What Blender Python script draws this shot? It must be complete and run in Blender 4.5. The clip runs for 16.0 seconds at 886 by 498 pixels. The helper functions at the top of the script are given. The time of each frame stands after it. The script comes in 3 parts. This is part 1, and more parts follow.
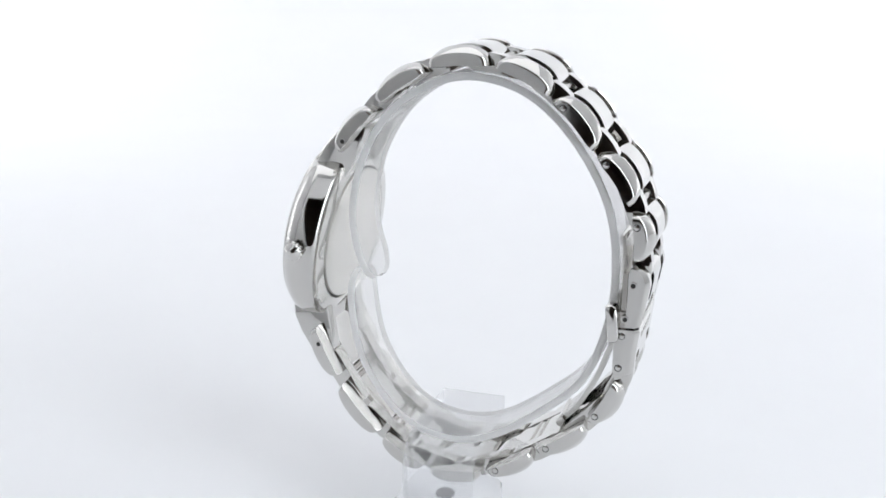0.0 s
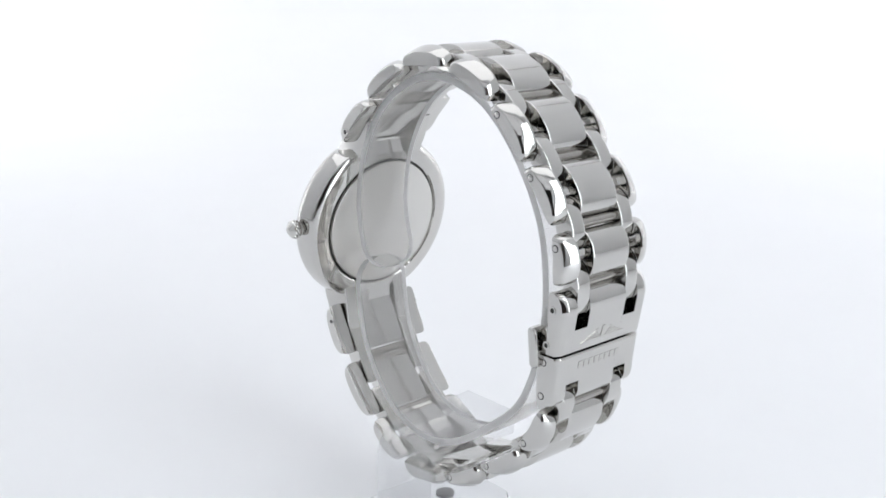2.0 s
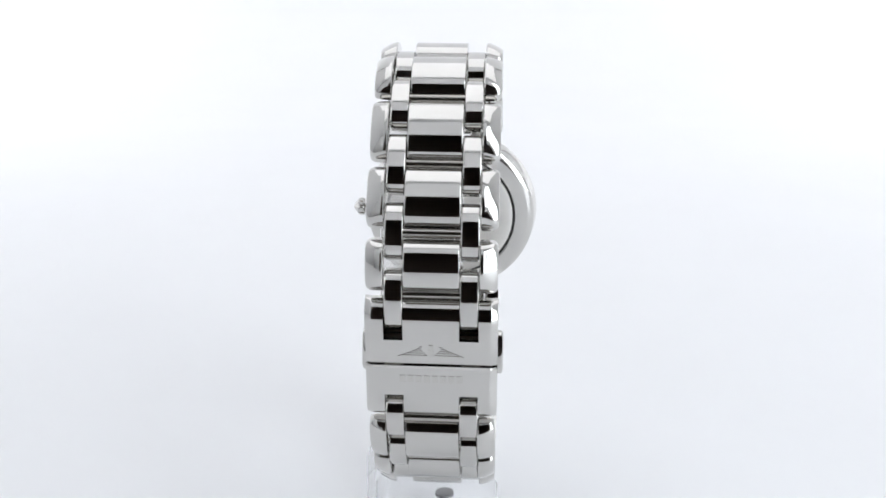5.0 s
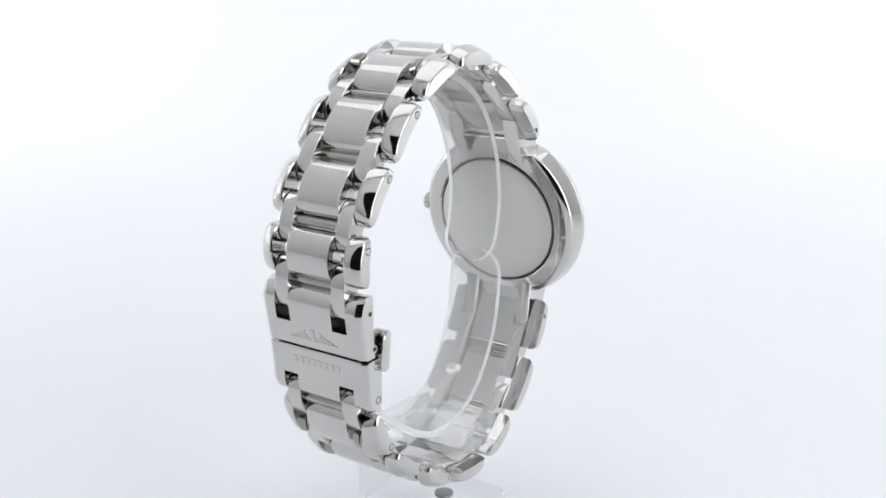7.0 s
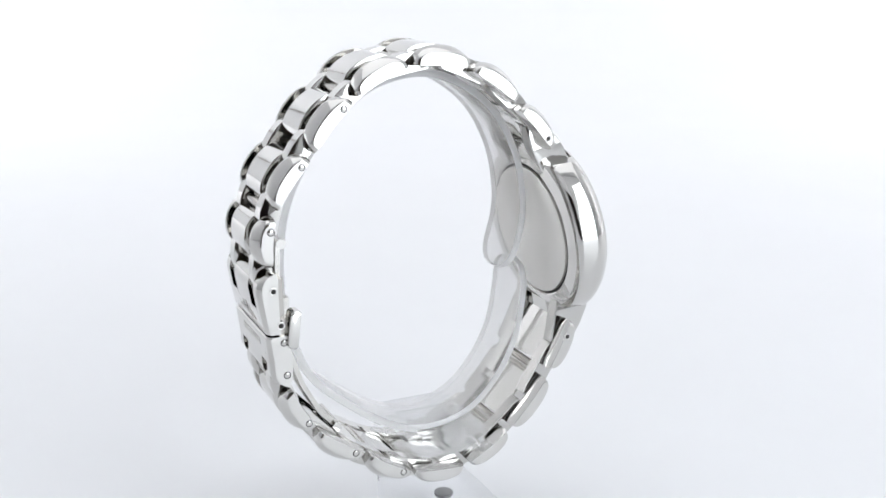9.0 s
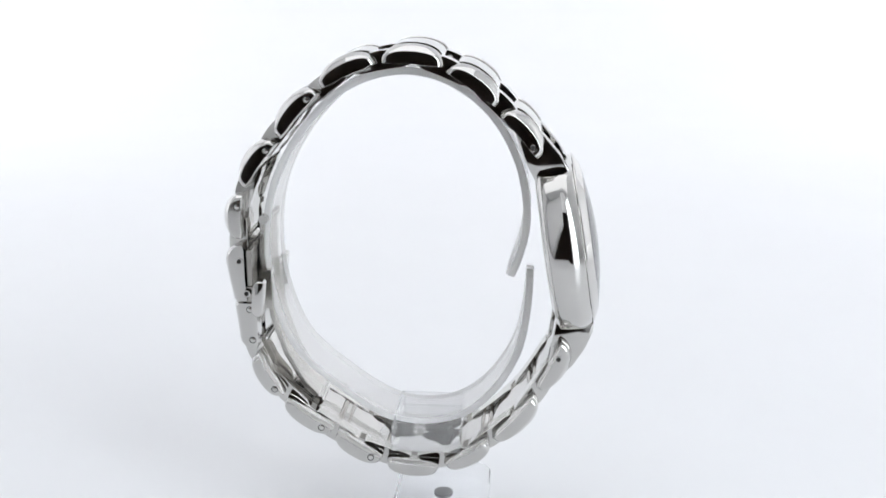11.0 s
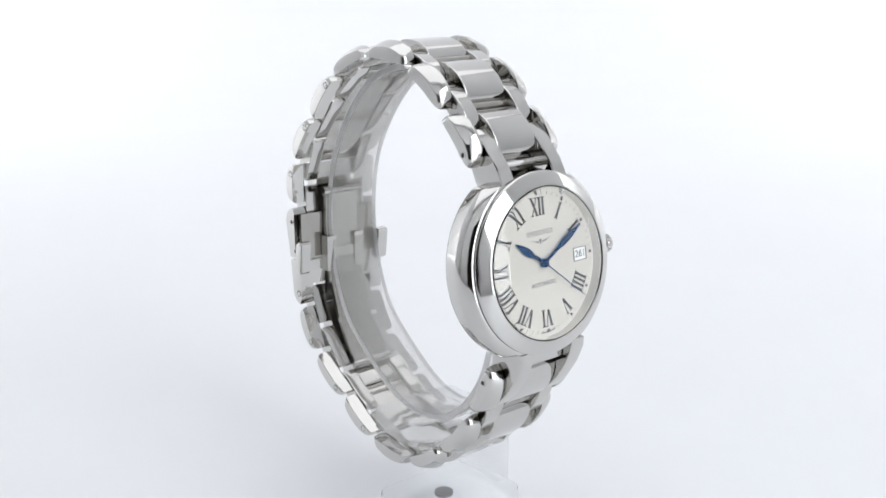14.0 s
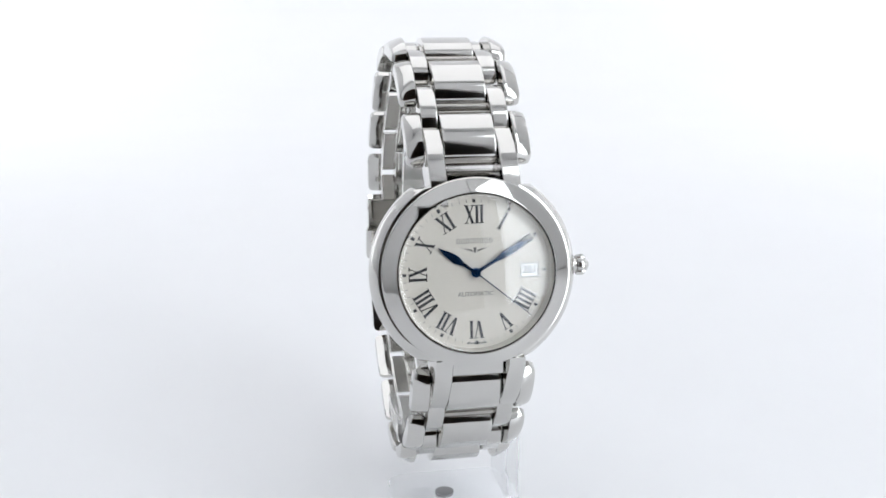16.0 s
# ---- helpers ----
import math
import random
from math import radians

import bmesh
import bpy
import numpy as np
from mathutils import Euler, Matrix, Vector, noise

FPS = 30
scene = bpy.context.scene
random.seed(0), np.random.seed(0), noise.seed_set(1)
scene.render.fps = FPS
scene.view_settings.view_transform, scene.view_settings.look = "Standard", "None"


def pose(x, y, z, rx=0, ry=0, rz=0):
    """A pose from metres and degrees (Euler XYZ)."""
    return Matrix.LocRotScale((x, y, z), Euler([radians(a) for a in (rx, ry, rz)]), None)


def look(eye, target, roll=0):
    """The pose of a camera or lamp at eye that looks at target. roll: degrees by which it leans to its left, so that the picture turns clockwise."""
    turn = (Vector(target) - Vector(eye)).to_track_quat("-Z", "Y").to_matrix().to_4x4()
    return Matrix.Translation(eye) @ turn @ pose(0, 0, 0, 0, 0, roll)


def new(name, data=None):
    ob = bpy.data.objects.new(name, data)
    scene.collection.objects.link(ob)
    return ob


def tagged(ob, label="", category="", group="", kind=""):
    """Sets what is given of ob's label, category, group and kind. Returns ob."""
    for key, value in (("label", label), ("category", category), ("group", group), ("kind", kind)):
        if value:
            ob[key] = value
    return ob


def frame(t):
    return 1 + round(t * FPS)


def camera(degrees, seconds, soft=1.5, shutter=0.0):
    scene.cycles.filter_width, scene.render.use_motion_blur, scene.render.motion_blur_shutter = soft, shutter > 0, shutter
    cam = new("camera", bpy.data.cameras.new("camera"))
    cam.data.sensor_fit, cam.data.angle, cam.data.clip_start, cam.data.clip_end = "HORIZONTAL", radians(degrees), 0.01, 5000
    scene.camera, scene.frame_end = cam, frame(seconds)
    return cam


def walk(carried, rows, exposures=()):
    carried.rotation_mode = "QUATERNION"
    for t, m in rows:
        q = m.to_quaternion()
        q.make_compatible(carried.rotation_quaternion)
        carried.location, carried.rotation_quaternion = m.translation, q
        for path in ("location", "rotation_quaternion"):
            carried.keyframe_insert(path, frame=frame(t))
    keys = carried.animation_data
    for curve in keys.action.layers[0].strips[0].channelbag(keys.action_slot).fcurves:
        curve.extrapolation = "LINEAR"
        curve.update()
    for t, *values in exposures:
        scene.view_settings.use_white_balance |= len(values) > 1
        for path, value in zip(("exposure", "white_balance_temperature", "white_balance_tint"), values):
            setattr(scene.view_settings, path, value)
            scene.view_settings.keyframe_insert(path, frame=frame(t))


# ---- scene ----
cam = camera(45.03, 16.0, soft=1.65)
MM = 0.001
LIFT = 49.85         # height of the watch frame's origin over the table, mm
EYE = pose(-0.00051, -0.1767, 0.1004, 74.25, 0, 0) @ pose(0, 0, 0, 0, 0, 0.297)
walk(cam, [(0.0, EYE), (16.0, EYE)], exposures=[(0.0, 0.49), (16.0, 0.49)])

# ---- world and lights ----
world = bpy.data.worlds.new("world")
world.use_nodes = True
world.node_tree.nodes["Background"].inputs[0].default_value = (0.02, 0.02, 0.02, 1)
world.node_tree.nodes["Background"].inputs[1].default_value = 1.0
scene.world = world


def softbox(name, eye, target, wide, high, watts, colour=(1, 1, 1)):
    data = bpy.data.lights.new(name, "AREA")
    data.shape, data.size, data.size_y, data.energy, data.color = "RECTANGLE", wide, high, watts, colour
    ob = new(name, data)
    ob.matrix_world = look(eye, target)
    return ob


softbox("softbox_front", (0.246, -0.240, 0.28), (0, 0, 0.275), 0.175, 0.58, 0.80, (0.88, 0.94, 1.0))
softbox("softbox_top", (0, 0.30, 1.17), (0, 0.30, 0), 1.40, 1.08, 3.0, (0.955, 0.968, 1.0))
softbox("softbox_east", (0.69, 0.30, 0.32), (0.52, 0.85, 0.08), 0.30, 0.58, 2.5, (0.955, 0.968, 1.0))
softbox("softbox_west", (-0.69, 0.30, 0.32), (-0.52, 0.85, 0.08), 0.30, 0.58, 2.5, (0.955, 0.968, 1.0))


# ---- materials ----
def material(name, colour, rough=0.5, metal=0.0, spread=0.0, scale=200.0, bump=0.0, bump_scale=2000.0, stretch=(1, 1, 1), **more):
    mat = bpy.data.materials.new(name)
    mat.use_nodes = True
    nodes, links = mat.node_tree.nodes, mat.node_tree.links
    shader = nodes["Principled BSDF"]
    shader.inputs["Base Color"].default_value = (*colour, 1)
    shader.inputs["Roughness"].default_value = rough
    shader.inputs["Metallic"].default_value = metal
    for key, value in more.items():
        shader.inputs[key.replace("_", " ")].default_value = value
    coords = nodes.new("ShaderNodeTexCoord")
    mapping = nodes.new("ShaderNodeMapping")
    mapping.inputs["Scale"].default_value = stretch
    links.new(coords.outputs["Object"], mapping.inputs["Vector"])
    if spread:
        grain = nodes.new("ShaderNodeTexNoise")
        grain.inputs["Scale"].default_value, grain.inputs["Detail"].default_value = scale, 6
        links.new(mapping.outputs[0], grain.inputs["Vector"])
        ramp = nodes.new("ShaderNodeMapRange")
        ramp.inputs["To Min"].default_value, ramp.inputs["To Max"].default_value = max(rough - spread, 0.0), rough + spread
        links.new(grain.outputs["Fac"], ramp.inputs["Value"])
        links.new(ramp.outputs[0], shader.inputs["Roughness"])
        tone = nodes.new("ShaderNodeMix")
        tone.data_type = "RGBA"
        tone.inputs[6].default_value = (*[c * 0.95 for c in colour], 1)
        tone.inputs[7].default_value = (*colour, 1)
        links.new(grain.outputs["Fac"], tone.inputs[0])
        links.new(tone.outputs[2], shader.inputs["Base Color"])
    if bump:
        fine = nodes.new("ShaderNodeTexNoise")
        fine.inputs["Scale"].default_value, fine.inputs["Detail"].default_value = bump_scale, 4
        links.new(mapping.outputs[0], fine.inputs["Vector"])
        relief = nodes.new("ShaderNodeBump")
        relief.inputs["Strength"].default_value, relief.inputs["Distance"].default_value = bump, 0.0001
        links.new(fine.outputs["Fac"], relief.inputs["Height"])
        links.new(relief.outputs[0], shader.inputs["Normal"])
    return mat


STEEL = material("polished_steel", (0.64, 0.627, 0.603), 0.06, 1.0, 0.03, 300, 0.03, 900)
SATIN = material("satin_steel", (0.62, 0.605, 0.575), 0.24, 1.0, 0.06, 400, 0.05, 3000, (1, 1, 6))
BRUSHED = material("brushed_steel", (0.745, 0.728, 0.695), 0.42, 1.0, 0.06, 400, 0.05, 3000, (1, 1, 6))
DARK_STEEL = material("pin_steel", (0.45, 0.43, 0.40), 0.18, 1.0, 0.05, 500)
SEAM = material("dark_gap", (0.03, 0.028, 0.025), 0.6, 0.0, 0.1, 500)
DIAL = material("opaline_dial", (0.57, 0.535, 0.475), 0.5, 0.10, 0.05, 900, 0.02, 6000)
INK = material("black_print", (0.022, 0.024, 0.03), 0.45, 0.0, 0.08, 900)
GREY_INK = material("grey_print", (0.16, 0.16, 0.16), 0.5, 0.0, 0.08, 900)
BLUED = material("blued_steel", (0.022, 0.12, 0.33), 0.13, 1.0, 0.05, 600)
DISC = material("date_disc", (0.82, 0.82, 0.80), 0.5, 0.0, 0.05, 700)
CRYSTAL = material("sapphire_crystal", (1, 1, 1), 0.0, 0.0, Transmission_Weight=1.0, IOR=1.52)
ACRYLIC = material("clear_acrylic", (0.99, 0.985, 0.98), 0.16, 0.0, 0.06, 120, 0.03, 300, Transmission_Weight=0.93, IOR=1.06)
CLEAR = material("clear_acrylic_block", (0.985, 0.988, 0.995), 0.04, 0.0, 0.02, 120, 0.02, 300, Transmission_Weight=0.90, IOR=1.04)
FROST = material("frosted_acrylic_edge", (0.95, 0.95, 0.945), 0.35, 0.0, 0.1, 300, 0.05, 800, Transmission_Weight=0.55, IOR=1.2)
SCREW = material("grey_screw", (0.36, 0.36, 0.365), 0.45, 0.3, 0.1, 900, 0.1, 2500)
TABLE = material("white_table", (0.85, 0.853, 0.862), 0.35, 0.0, 0.05, 20, 0.02, 200)
PAPER = material("white_backdrop", (0.80, 0.805, 0.81), 0.8, 0.0, 0.05, 8)
ROOM = material("dark_studio", (0.48, 0.40, 0.345), 0.8, 0.0, 0.1, 3)


def milky(mat, share):
    """Lets a clear plastic scatter part of the light that passes through it."""
    nodes, links = mat.node_tree.nodes, mat.node_tree.links
    veil = nodes.new("ShaderNodeBsdfTranslucent")
    veil.inputs["Color"].default_value = (0.96, 0.955, 0.95, 1)
    mix = nodes.new("ShaderNodeMixShader")
    mix.inputs[0].default_value = share
    links.new(nodes["Principled BSDF"].outputs[0], mix.inputs[1])
    links.new(veil.outputs[0], mix.inputs[2])
    links.new(mix.outputs[0], nodes["Material Output"].inputs["Surface"])


milky(ACRYLIC, 0.15)
milky(FROST, 0.5)


# ---- mesh helpers ----
def finish(name, bm, mat, parent=None, label="", smooth=32):
    bmesh.ops.remove_doubles(bm, verts=bm.verts, dist=1e-7)
    bmesh.ops.recalc_face_normals(bm, faces=bm.faces)
    me = bpy.data.meshes.new(name)
    bm.to_mesh(me)
    bm.free()
    me.materials.append(mat)
    for face in me.polygons:
        face.use_smooth = smooth > 0
    if smooth > 0:
        me.set_sharp_from_angle(angle=radians(smooth))
    ob = new(name, me)
    if parent is not None:
        ob.parent = parent
    if label:
        tagged(ob, label)
    return ob


def part(name, bm, mat, parent, label="", smooth=32):
    return finish(name, bm, mat, parent, label, smooth)


def at(x, y, z):
    """A point of the watch frame, given in mm, in metres over the table."""
    return Vector((x * MM, y * MM, (z + LIFT) * MM))


def loft(bm, rings):
    """Closed rings of equal length, joined side by side and capped."""
    made = [[bm.verts.new(p) for p in ring] for ring in rings]
    n = len(made[0])
    for one, two in zip(made, made[1:]):
        for i in range(n):
            bm.faces.new((one[i], one[(i + 1) % n], two[(i + 1) % n], two[i]))
    bm.faces.new(made[0])
    bm.faces.new(made[-1][::-1])
    return made


def box(bm, lo, hi, m=Matrix()):
    vs = [bm.verts.new(m @ Vector((x, y, z))) for x in (lo[0], hi[0]) for y in (lo[1], hi[1]) for z in (lo[2], hi[2])]
    for f in ((0, 1, 3, 2), (4, 6, 7, 5), (0, 4, 5, 1), (2, 3, 7, 6), (0, 2, 6, 4), (1, 5, 7, 3)):
        bm.faces.new([vs[i] for i in f])
    return vs


def lathe(bm, profile, m, count=96, squash=1.0):
    """A profile of (radius, height) turned about the local z axis of m; ends at radius 0 are closed."""
    rings = []
    for r, h in profile:
        if r <= 1e-9:
            rings.append([bm.verts.new(m @ Vector((0, 0, h)))])
        else:
            rings.append([bm.verts.new(m @ Vector((r * math.cos(2 * math.pi * i / count), squash * r * math.sin(2 * math.pi * i / count), h))) for i in range(count)])
    for one, two in zip(rings, rings[1:]):
        for i in range(count):
            j = (i + 1) % count
            if len(one) == 1 and len(two) == 1:
                continue
            if len(one) == 1:
                bm.faces.new((one[0], two[i], two[j]))
            elif len(two) == 1:
                bm.faces.new((one[i], one[j], two[0]))
            else:
                bm.faces.new((one[i], one[j], two[j], two[i]))


def prism(bm, outline, low, high, m):
    """A flat outline of (x, y) raised from low to high in the frame m."""
    loft(bm, [[m @ Vector((x, y, low)) for x, y in outline], [m @ Vector((x, y, high)) for x, y in outline]])


# ---- the studio ----
def cyclorama():
    bm = bmesh.new()
    line = [(-0.24, 0.0), (0.45, 0.0)]
    line += [(0.45 + 0.40 * math.sin(a), 0.40 - 0.40 * math.cos(a)) for a in np.linspace(0.1, math.pi / 2, 14)]
    line += [(0.85, 1.30)]
    back = [(y, z - 0.012) if z <= 0 else (y + 0.012, z - 0.005) for y, z in line]
    ring = line + back[::-1]
    loft(bm, [[Vector((x, y, z)) for y, z in ring] for x in (-0.71, 0.71)])
    return finish("backdrop", bm, TABLE)


def slab(name, lo, hi, mat):
    bm = bmesh.new()
    box(bm, lo, hi)
    return finish(name, bm, mat, smooth=0)


tagged(cyclorama(), "seamless white studio table curving up into a backdrop", "backdrop", kind="structure")


def panel(name, p, q, high):
    """An upright fabric panel of the light tent between two ground points."""
    bm = bmesh.new()
    p, q = Vector((*p, 0)), Vector((*q, 0))
    n = (q - p).normalized().cross(Vector((0, 0, 1))) * 0.01
    box(bm, (0, 0, 0), (1, 1, 1), Matrix(((q.x - p.x, n.x, 0, p.x), (q.y - p.y, n.y, 0, p.y), (0, 0, high + 0.35, -0.35), (0, 0, 0, 1))))
    ob = finish(name, bm, PAPER, smooth=0)
    return tagged(ob, "white fabric side of the light tent", "tent panel", kind="structure")


panel("tent_panel_east", (0.72, -0.52), (0.72, 0.84), 1.2)
panel("tent_panel_west", (-0.72, 0.84), (-0.72, -0.52), 1.2)
panel("tent_panel_front_east", (0.155, -0.345), (0.72, -0.52), 1.2)
panel("tent_panel_front_west", (-0.72, -0.52), (-0.16, -0.345), 1.2)
tagged(slab("tent_panel_front_top", (-0.18, -0.356, 0.42), (0.15, -0.346, 1.195), PAPER), "white fabric flap over the camera opening", "tent panel", kind="structure")
tagged(slab("tent_roof", (-0.72, -0.52, 1.2), (0.72, 0.84, 1.21), PAPER), "white fabric roof of the light tent", "tent panel", kind="structure")
for name, lo, hi in (("wall_south", (-2, -1.85, -0.8), (2, -1.8, 2.2)), ("wall_north", (-2, 1.8, -0.8), (2, 1.85, 2.2)),
                     ("wall_west", (-2.05, -1.85, -0.8), (-2, 1.85, 2.2)), ("wall_east", (2, -1.85, -0.8), (2.05, 1.85, 2.2)),
                     ("ceiling", (-2.05, -1.85, 2.2), (2.05, 1.85, 2.25)), ("floor", (-2.05, -1.85, -0.85), (2.05, 1.85, -0.8))):
    tagged(slab(name, lo, hi, ROOM), "dark studio room surface", name.split("_")[0], kind="structure")

# ---- the watch ----
watch = tagged(new("wrist_watch"), "polished steel ladies' wrist watch on clear stand", "watch")

# inner chord ends of the outer links, (y, z) in mm, from the case over the top to the clasp, and from the clasp back to the case
UPPER = [((-14.9, 18.0), (-8.7, 24.9)), ((-8.1, 26.1), (-0.2, 31.5)), ((0.1, 32.2), (9.8, 32.8)), ((10.5, 32.7), (19.2, 28.6)),
         ((19.6, 28.0), (26.0, 20.6)), ((26.6, 19.8), (32.0, 12.4)), ((32.4, 11.4), (33.0, 3.9))]
LOWER = [((30.9, -15.9), (26.8, -23.3)), ((26.4, -24.0), (18.5, -29.4)), ((17.8, -30.0), (10.1, -34.5)), ((9.4, -34.8), (0.4, -35.5)),
         ((-0.3, -35.2), (-7.7, -30.8)), ((-8.5, -30.2), (-15.3, -22.4)), ((-15.8, -20.8), (-19.8, -12.4))]
HALF = 9.3           # half of the bracelet's width, on average
COLS = ((-HALF, -6.75), (-6.65, -4.05), (-3.95, 3.95), (4.05, 6.65), (6.75, HALF))


def middle(y):
    """The bracelet leans a little sideways on its stand."""
    return 0.42 - 0.021 * y


def across(x, y):
    """Sideways place of a bracelet point: it narrows from the case to the clasp."""
    return x * (1.035 - 0.0010 * (y + 3.0)) + middle(y)


def chord(p, q):
    p, q = Vector(p), Vector(q)
    along = (q - p).normalized()
    out = Vector((-along.y, along.x))
    if out.dot((p + q) / 2 - Vector((5, -1))) < 0:
        out = -out
    return (p + q) / 2, along, out, (q - p).length


def link_ring(p, q, thick, x, inset=0.0, hollow=0.35, ends=None, n=22):
    """The side outline of a domed link over its inner chord, at one x."""
    mid, along, out, length = chord(p, q)
    half, core = length / 2, thick * 0.4
    pts = []
    for i in range(n + 1):
        a = math.pi * i / n
        c, s = math.cos(a), math.sin(a)
        pts.append((half * math.copysign(abs(c) ** 0.92, c), 0.25 + (thick - 0.25) * s ** 0.8))
    for i in range(1, 7):
        s = -half + 2 * half * i / 7
        pts.append((s, hollow * (1 - (s / half) ** 2)))
    ring = []
    for s, h in pts:
        s *= 1 - (inset if ends is None else ends) / half
        h = core + (h - core) * (1 - inset / (thick - core)) if h > core else core + (h - core) * (1 - 0.25 * inset / core)
        v = mid + along * s + out * h
        ring.append(at(across(x, v.x), v.x, v.y))
    return ring


def link_piece(name, p, q, thick, sections, parent, mat=STEEL, label="", hollow=0.35):
    bm = bmesh.new()
    loft(bm, [link_ring(p, q, thick, row[0], row[1], hollow, row[2] if len(row) > 2 else None) for row in sections])
    return part(name, bm, mat, parent, label)


def block_sections(a, b, edge=0.16):
    return [(a, edge), (a + edge * 0.3, edge * 0.3), (a + edge, 0), (a + edge + 0.12, 0), (b - edge - 0.12, 0), (b - edge, 0), (b - edge * 0.3, edge * 0.3), (b, edge)]


def plate_sections(inner, outer):
    """From the inner side to the wide facet at the bracelet's edge."""
    d = 1 if outer > inner else -1
    rows = [(inner, 0.16), (inner + d * 0.15, 0), (inner + d * 0.25, 0), (outer - d * 2.05, 0)]
    for u in (0.0, 0.18, 0.36, 0.54, 0.70, 0.84, 0.94, 1.0):
        v = max(0.0, (u - 0.45) / 0.55)
        rows.append((outer - d * (1.95 - 1.87 * u), 0.05 + 0.95 * u ** 1.3, 0.7 * (1 - math.sqrt(1 - (0.98 * v) ** 2))))
    return rows + [(outer - d * 0.03, 1.08, 0.68), (outer, 1.16, 0.8), (outer, 1.25, 0.9)]


def pin(p, q, share, side, parent, hole=False):
    """The end of a link pin, a small round head in the side face; share is its place along the chord."""
    mid, along, out, length = chord(p, q)
    v = mid + along * (share - 0.5) * length + out * 1.05
    pin_end(side * HALF, v, side, parent, hole)


def pin_end(x, v, side, parent, hole=False):
    """A pin head in its dark ring, or an open pin hole with a steel rim."""
    m = Matrix.Translation(at(across(x, v[0]), v[0], v[1])) @ Matrix.Rotation(radians(90 * side), 4, "Y")
    r = 0.46 * MM
    bm = bmesh.new()
    lathe(bm, [(0, -0.3 * MM), (r * 1.28, -0.3 * MM), (r * 1.28, 0.015 * MM), (0, 0.015 * MM)], m, 20)
    part("pin_socket", bm, SEAM, parent, "dark round pin hole")
    bm = bmesh.new()
    if hole:
        lathe(bm, [(r * 1.42, -0.2 * MM), (r * 1.42, 0.03 * MM), (r * 1.2, 0.05 * MM), (r * 0.85, 0.02 * MM), (r * 0.85, -0.2 * MM), (r * 1.42, -0.2 * MM)], m, 20)
        part("rim", bm, STEEL, parent)
    else:
        lathe(bm, [(0, -0.2 * MM), (r * 0.98, -0.2 * MM), (r * 0.98, 0.02 * MM), (r * 0.9, 0.04 * MM), (0, 0.04 * MM)], m, 20)
        part("pin", bm, STEEL, parent, "bright steel pin end")


def bracelet_link(p, q, pin_share=None, hole=False):
    core = link_piece("bracelet_link", p, q, 3.55, block_sections(*COLS[2]), watch, label="domed polished centre link")
    for side, col in ((-1, COLS[0]), (1, COLS[4])):
        inner, outer = (col[1], col[0]) if side < 0 else (col[0], col[1])
        link_piece("side_plate", p, q, 3.6, plate_sections(inner, outer), core)
        if pin_share is not None:
            pin(p, q, pin_share, side, core, hole)
    return core


def connector(p, q, thick=3.3, trim=0.05):
    p, q = Vector(p), Vector(q)
    p, q = p + (q - p) * trim, q - (q - p) * trim
    for col in (COLS[1], COLS[3]):
        link_piece("connector_link", p, q, thick, block_sections(*col), watch, hollow=0.2)


def rod(p, length, radius, parent, mat=DARK_STEEL, name="cross_pin"):
    bm = bmesh.new()
    m = Matrix.Translation(at(middle(p[0]), p[0], p[1])) @ Matrix.Rotation(radians(90), 4, "Y")
    lathe(bm, [(0, -length / 2 * MM), (radius * MM, -length / 2 * MM), (radius * MM, length / 2 * MM), (0, length / 2 * MM)], m, 14)
    part(name, bm, mat, parent)


PINS_UP = [(0.22, True), (None, False), (None, False), (None, False), (0.19, False), (0.19, False), (0.25, False)]
PINS_LOW = [(0.80, False), (0.80, False), (0.80, False), (None, False), (None, False), (None, False), (0.70, True)]
for (p, q), (share, hole) in zip(UPPER, PINS_UP):
    bracelet_link(p, q, share, hole)
for (p, q), (share, hole) in zip(LOWER, PINS_LOW):
    bracelet_link(p, q, share, hole)


def half_way(c):
    return (Vector(c[0]) + Vector(c[1])) / 2


for chain in (UPPER, LOWER):
    for one, two in zip(chain, chain[1:]):
        connector(half_way(one), half_way(two))
        joint = (Vector(one[1]) + Vector(two[0])) / 2
        out = (joint - Vector((5, -1))).normalized()
        rod(joint + out * 0.9, 13.0, 0.75, watch)
        for k in (-1, 1):
            rod(joint + out * 0.75 + Vector((-out.y, out.x)) * 1.5 * k, 13.0, 0.5, watch)
connector(half_way(UPPER[-1]), (32.5, -2.4))
connector((32.0, -12.0), half_way(LOWER[0]))
rod((34.0, 3.6), 13.0, 0.7, watch)
rod((32.4, -15.8), 13.0, 0.7, watch)


# ---- the clasp ----
def column(bm, outline, a, b, cut_a=0.0, cut_b=0.0):
    """A column of the clasp with the given (y, z) outline, between two x; a cut rounds that edge."""
    low = min(p[0] for p in outline)

    def ring(x, cut):
        pts = []
        for y, z in outline:
            y2 = y - cut * max(0.0, min(1.0, (y - low) / 2.0))
            pts.append(at(across(x, y), y2, z))
        return pts
    rings = []
    if cut_a:
        rings += [ring(a, cut_a), ring(a + 0.10, cut_a * 0.86), ring(a + 0.85, 0.06), ring(a + 0.95, 0), ring(a + 1.1, 0)]
    else:
        rings += [ring(a, 0)]
    if cut_b:
        rings += [ring(b - 1.1, 0), ring(b - 0.95, 0), ring(b - 0.85, 0.06), ring(b - 0.10, cut_b * 0.86), ring(b, cut_b)]
    else:
        rings += [ring(b, 0)]
    loft(bm, rings)


